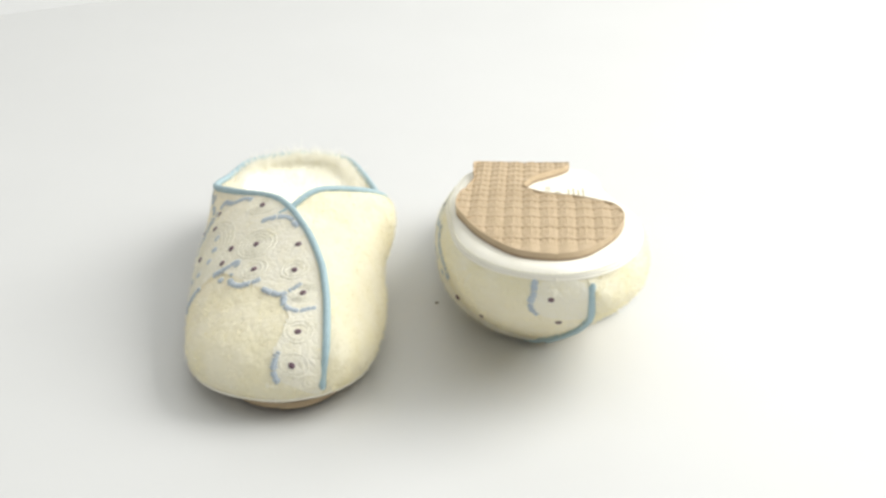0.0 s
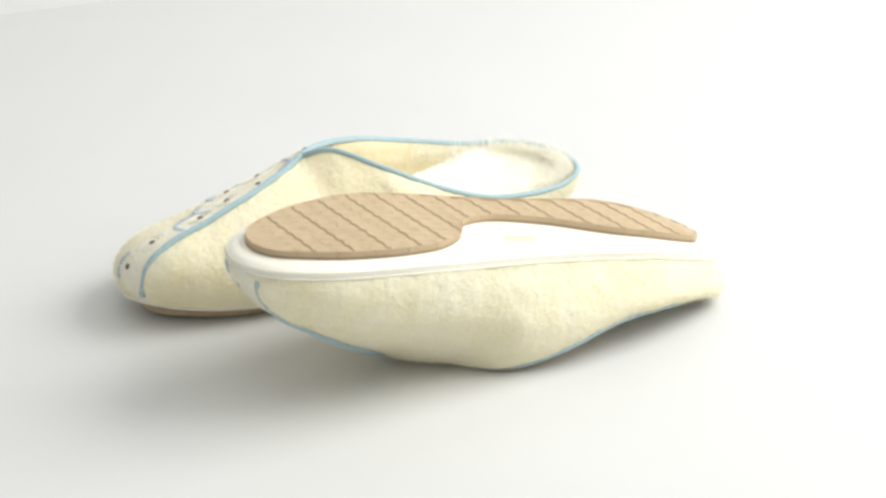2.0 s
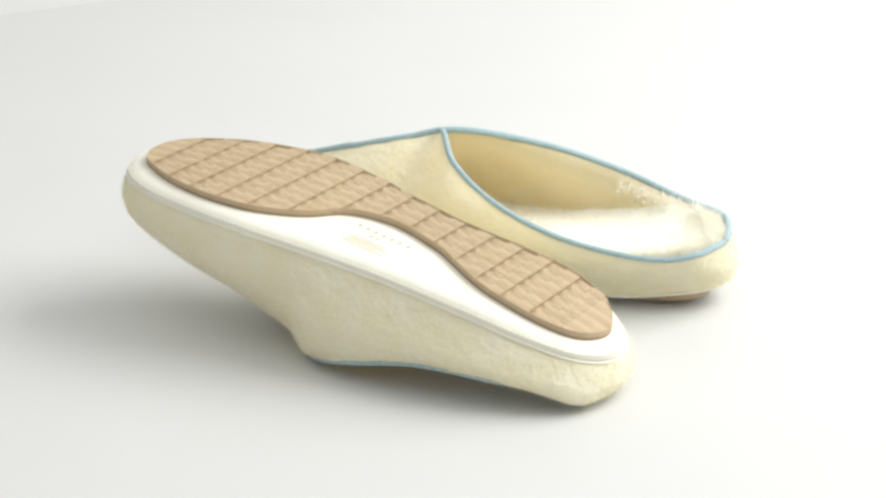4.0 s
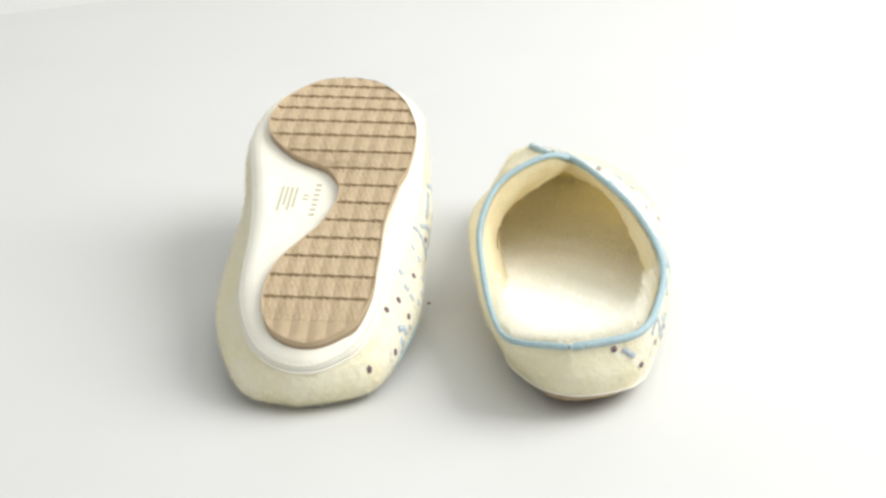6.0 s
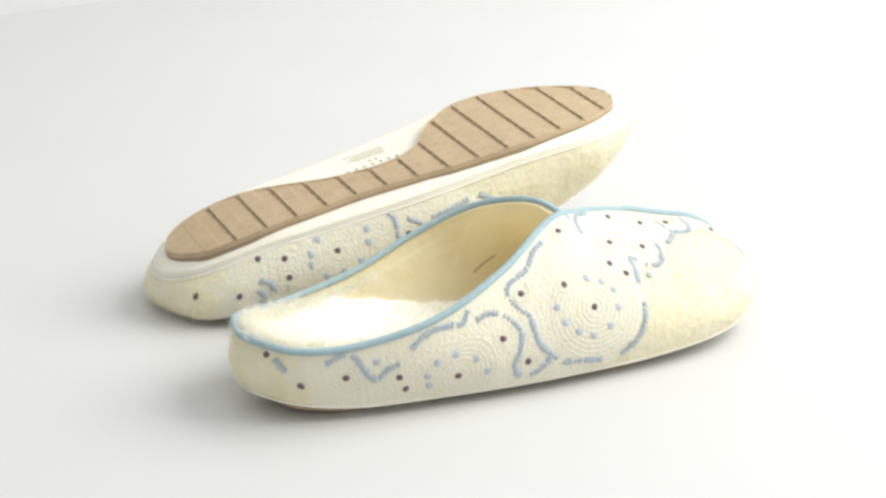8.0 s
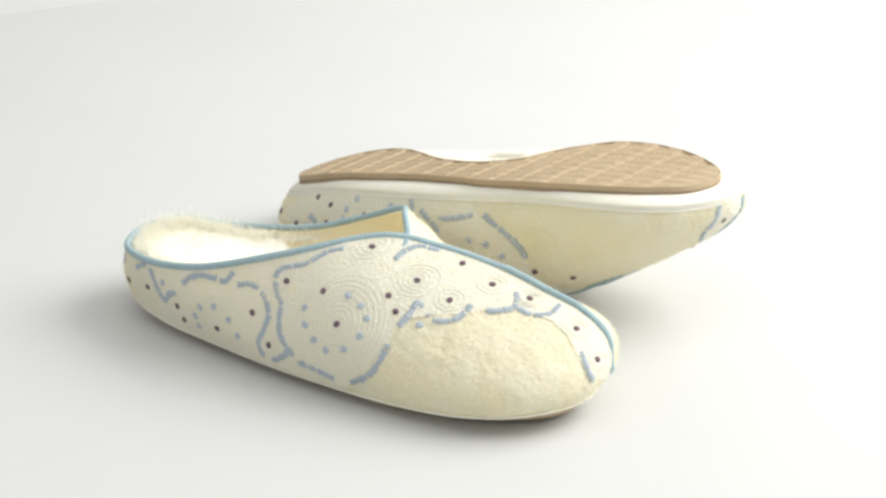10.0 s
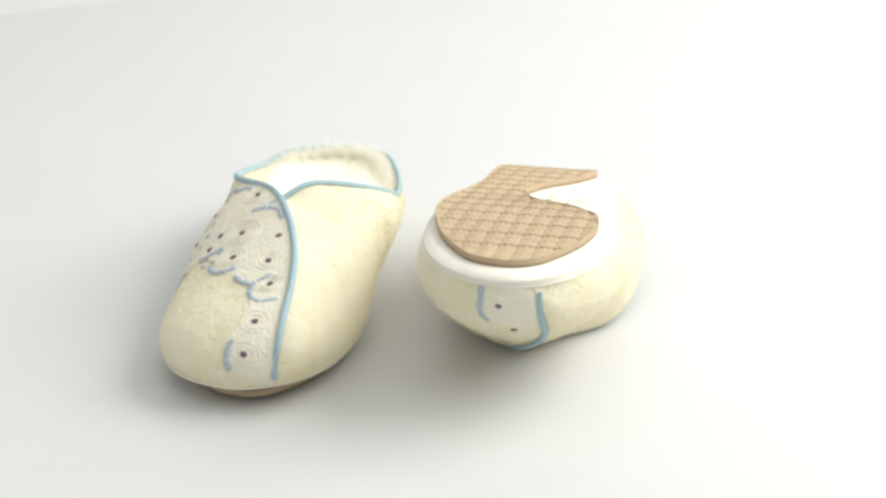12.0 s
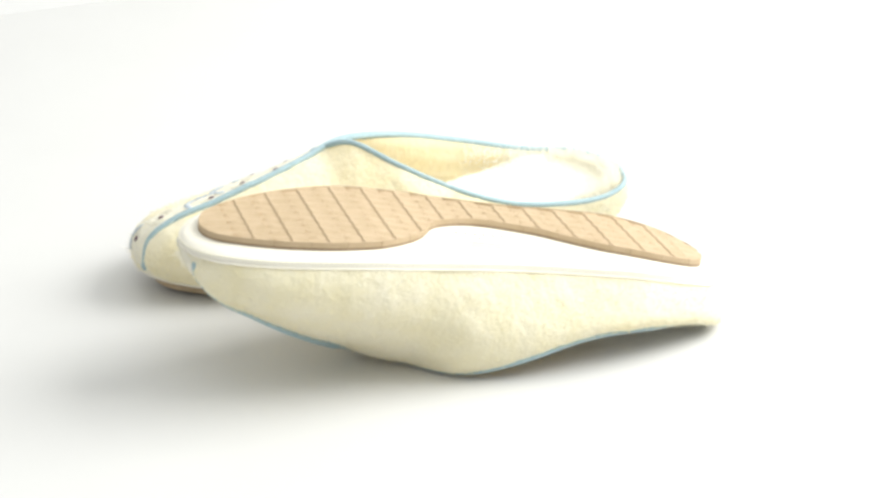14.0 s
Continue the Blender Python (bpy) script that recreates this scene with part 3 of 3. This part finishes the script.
    for k in range(0, 240):
        d = ring[(k + 1) % 240] - ring[k]
        v5, f5 = tube([ring[k] + d * q for q in (0.1, 0.35, 0.65, 0.9)], 0.0005, 5)
        start = len(verts)
        verts += v5
        faces += [tuple(j + start for j in f) for f in f5]
    if hang > 0.008:
        out.append(("welt_stitching", mesh_of("welt_stitching", verts, faces, WHITE_THREAD), "white row of stitches"))
    # shade in a gap of the lining's seam, laid in as a thin brown cord
    gap = [surface(False, s, v, -0.0082)[0] for s, v in zip(np.linspace(0.49, 0.54, 9), np.linspace(0.39, 0.25, 9))]
    out.append(("lining_seam_shade", mesh_of("lining_seam_shade", *tube(gap, 0.00028, 6), SEAM_SHADE), "brown strip painted as the shade in a lining seam's gap"))
    # footbed
    st = edges(BASE_PLAN, 0.0015, 90)
    st[:, 0] -= 0.004 * np.clip((st[:, 0] - 0.08) / 0.035, 0, 1)
    middle = 0.0135 + 0.0115 * np.clip((st[:, 0] + 0.03) / 0.11, 0, 1) ** 1.5 + lift(st[:, 0])
    brim = np.array([middle, middle])
    for side, half_key in enumerate((True, False)):
        wall = np.array([surface(half_key, s, v, -0.007)[0] for s in np.linspace(0.1, 0.995, 130) for v in np.linspace(0.02, 0.98, 40)])
        for k in range(len(st)):
            y = st[k, 0]
            near = wall[np.abs(wall[:, 1] - y) < 0.003]
            if y < -0.02 or y > 0.11 or len(near) < 4:
                continue
            rim_z = near[:, 2].max()
            z = min(middle[k] + 0.006 * min(max((y - 0.01) / 0.05, 0), 1) + 0.004 * min(max((y - 0.05) / 0.04, 0), 1), rim_z + 0.0005)
            hit = near[np.abs(near[:, 2] - min(z, rim_z - 0.003)) < 0.003]
            brim[side, k] = z
            if len(hit):
                st[k, 1 + side] = hit[:, 0].mean()
    for k in range(len(st)):
        if st[k, 0] > 0.11:
            brim[:, k] = middle[k] + 0.003
    kernel = np.ones(5) / 5
    for row in (brim[0], brim[1], st[:, 1], st[:, 2]):
        row[4:-4] = np.convolve(row, kernel, "same")[4:-4]
    rear = np.clip((st[:, 0] - 0.07) / 0.02, 0, 1) * np.clip((0.116 - st[:, 0]) / 0.006, 0, 1)
    st[:, 1] -= 0.0018 * rear
    st[:, 2] += 0.0012 * rear

    def pile(x, y):
        xo, xi = np.interp(y, st[:, 0], st[:, 1]), np.interp(y, st[:, 0], st[:, 2])
        off = (2 * x - xo - xi) / max(xi - xo, 0.004)
        top = np.interp(y, st[:, 0], brim[0 if off < 0 else 1])
        bed = np.interp(y, st[:, 0], middle)
        share = max(min(abs(off), 1.0) ** 2.2, float(np.clip((y - 0.085) / 0.028, 0, 1)) ** 2)
        return (bed - 0.0135 - float(lift(y)) + (top - bed) * share
                + 0.0010 * noise.noise(Vector((x, y, 0)) * 90) + 0.0008 * noise.noise(Vector((x, y, 3)) * 260))
    v3, f3 = sheet(st, 0.0135, 30, pile)
    out.append(("footbed", mesh_of("footbed", v3, f3, FLEECE), "fluffy pale fleece footbed"))
    # outsole in moulded bars
    plan = edges(SOLE_PLAN, 0.0, 200)
    ends = plan[0, 0], plan[-1, 0]
    cuts = [ends[0]] + [-0.1085 + 0.01493 * k for k in range(15)] + [ends[1]]
    for k, (a, b) in enumerate(zip(cuts[:-1], cuts[1:])):
        end = -1 if k == 0 else 1 if k == 15 else 0
        out.append(("tread_bar", tread_band(a + 0.0001, b - 0.0001, plan[:, 0], plan[:, 1], plan[:, 2], end), ""))
    st = edges(SOLE_PLAN, 0.0002, 110)
    low, high = loop_of(st, 0.0018), loop_of(st, 0.0044)
    n = len(low)
    v4, f4 = sheet(st, 0.0018, 10)
    faces = [(k, (k + 1) % n, n + (k + 1) % n, n + k) for k in range(n)] + [tuple(j + 2 * n for j in f)[::-1] for f in f4]
    out.append(("outsole", mesh_of("outsole", np.vstack([low, high, v4]), faces, SHADED_RUBBER_EDGE, False), "tan rubber outsole"))
    out += embroidery(pattern) + print_marks()
    # loose pile of the footbed and of the lining towards the heel
    ids = rng.integers(0, len(v3), 14000)
    ids = ids[np.array(v3)[ids][:, 1] < 0.1115]
    roots = np.array(v3)[ids] + rng.normal(size=(len(ids), 3)) * (0.0016, 0.0016, 0.0003)
    up = np.array([0.0, 0.0, 0.75]) + rng.normal(size=(len(ids), 3)) * 0.55
    up[:, 2] = np.abs(up[:, 2])
    vb, fb = blades(roots, up, 0.0055, 0.00016, rng)
    out.append(("fleece", mesh_of("fleece", vb, fb, PILE), "loose pale fleece pile"))
    # the lining's long pile stands up inside the edge round the heel
    vb, fb = [], []
    for half_key in (True, False):
        g, n = SHELLS[half_key], SHELL_NORMALS[half_key]
        total = 5200 if hang < 0.008 else 1600
        i, j = (119 - 32 * rng.random(total) ** 1.9).astype(int), rng.integers(22, 32, total)
        at = g[i, j] - n[i, j] * rng.uniform(0.003, 0.0085, (total, 1)) + rng.normal(size=(total, 3)) * 0.0008
        for low, high, length in ((0, 96, 0.003), (96, 104, 0.0048), (104, 121, 0.0072)):
            some = (i >= low) & (i < high)
            v2, f2 = blades(at[some], np.array([0, 0, 0.9]) - n[i, j][some] * 0.35, length if hang < 0.008 else 0.6 * length, 0.0002, rng)
            fb += [tuple(k + len(vb) for k in f) for f in f2]
            vb += v2
    out.append(("heel_fluff", mesh_of("heel_fluff", vb, fb, PILE), "long white pile inside the heel"))
    # short nap of the plush
    for half_key, total in ((True, 9000), (False, 9000)):
        i, j = rng.integers(4, 120, total), rng.integers(0, 32, total)
        g, n = SHELLS[half_key], SHELL_NORMALS[half_key]
        u = rng.random((total, 2))[..., None]
        at = g[i, j] + (g[i + 1 - (i == 120), j] - g[i, j]) * u[:, 0] + (g[i, j + 1] - g[i, j]) * u[:, 1]
        vb, fb = blades(at, n[i, j] * 0.8 + (0, 0.3, -0.2), 0.0017, 0.00011, rng)
        out.append(("nap", mesh_of("nap", vb, fb, PLUSH), ""))
    return out


PIECE_OF = {"tread_bar": "outsole", "print_bar": "base", "welt_stitching": "base", "embroidered_ground": "outer_panel",
            "stitched_dot": "outer_panel", "stitched_spot": "outer_panel", "embroidered_line": "outer_panel", "stitched_ring": "outer_panel"}


def slipper(name, parts_list, mirror, label):
    root = new(name)
    tagged(root, label, "slipper", "pair of slippers")
    made = {}
    # whole parts first, then the pieces that are sewn, moulded or printed on them
    for pname, me, plabel in sorted(parts_list, key=lambda entry: entry[0] in PIECE_OF):
        ob = part(pname, mirrored(me) if mirror else settled(me), made[PIECE_OF[pname]] if pname in PIECE_OF else root, plabel)
        made.setdefault(pname, ob)
        if pname in ("fleece", "heel_fluff", "nap"):
            tagged(ob, kind="stuff")
    return root


# ---- the setting ----
def turntable():
    """A round white table top with a rounded edge, turning with what stands on it."""
    profile = [(0.0, 0.0), (0.2, 0.0), (0.573, 0.0), (0.5755, -0.0008), (0.5765, -0.003), (0.5765, -0.014), (0.572, -0.018), (0.0, -0.018)]
    verts, faces, n = [], [], 128
    for r, z in profile:
        for k in range(n):
            verts.append((r * math.cos(2 * math.pi * k / n), r * math.sin(2 * math.pi * k / n), z))
    for i in range(len(profile) - 1):
        for k in range(n):
            faces.append((i * n + k, i * n + (k + 1) % n, (i + 1) * n + (k + 1) % n, (i + 1) * n + k))
    root = new("turntable")
    tagged(root, "round matt white turning table top", "turntable")
    part("top", mesh_of("top", verts, faces, TABLE, smooth=False), root)
    spot = [(0.0018 + 0.0009 * math.cos(w) * (1 + 0.3 * math.sin(2 * w)), 0.0004 + 0.0007 * math.sin(w), z) for z in (0.0, 0.0005) for w in np.linspace(0, 2 * math.pi, 9)[:-1]]
    sides = [(k, (k + 1) % 8, 8 + (k + 1) % 8, 8 + k) for k in range(8)] + [tuple(range(8, 16))]
    part("centre_mark", mesh_of("centre_mark", spot, sides, SPECK, smooth=False), root, "tiny dark mark at the middle")
    return root


def backdrop():
    """White paper: a floor that sweeps up into the back wall."""
    prof = [(-3.0, -0.3)] + [(0.7 + 0.35 * math.sin(a), -0.3 + 0.35 * (1 - math.cos(a))) for a in np.linspace(0, math.pi / 2, 16)] + [(1.05, 2.6)]
    verts = [(x, y, z) for y, z in prof for x in (-3.5, 3.5)]
    me = mesh_of("backdrop", verts, grid_faces(len(prof), 2), PAPER)
    return tagged(new("backdrop", me), "white seamless paper backdrop", "backdrop", kind="structure")


backdrop()
table = turntable()
left_slipper = slipper("slipper", slipper_meshes(0.0045, 0.005, 0.0, 0.0054, LEFT_PATTERN), False, "cream plush slipper with blue piping standing on its sole")
right_slipper = slipper("slipper", slipper_meshes(0.009, 0.006, 6.5, 0.0085, RIGHT_PATTERN), True, "cream plush slipper with blue piping lying upside down")
LEFT_REST = pose(-0.063, 0.0, 0.0)
RIGHT_REST = pose(0.051, 0.004, 0.0573) @ pose(0, 0, 0, -11.3, 0, 0) @ pose(0, 0, 0, 0, 180, 0)


# ---- movement ----
def motions():
    rows = [(t, pose(0, 0, 0, 0, 0, a)) for t, a in PERIOD_ROWS]
    walk(table, rows)
    walk(left_slipper, [(t, m @ LEFT_REST) for t, m in rows])
    walk(right_slipper, [(t, m @ RIGHT_REST) for t, m in rows])


motions()
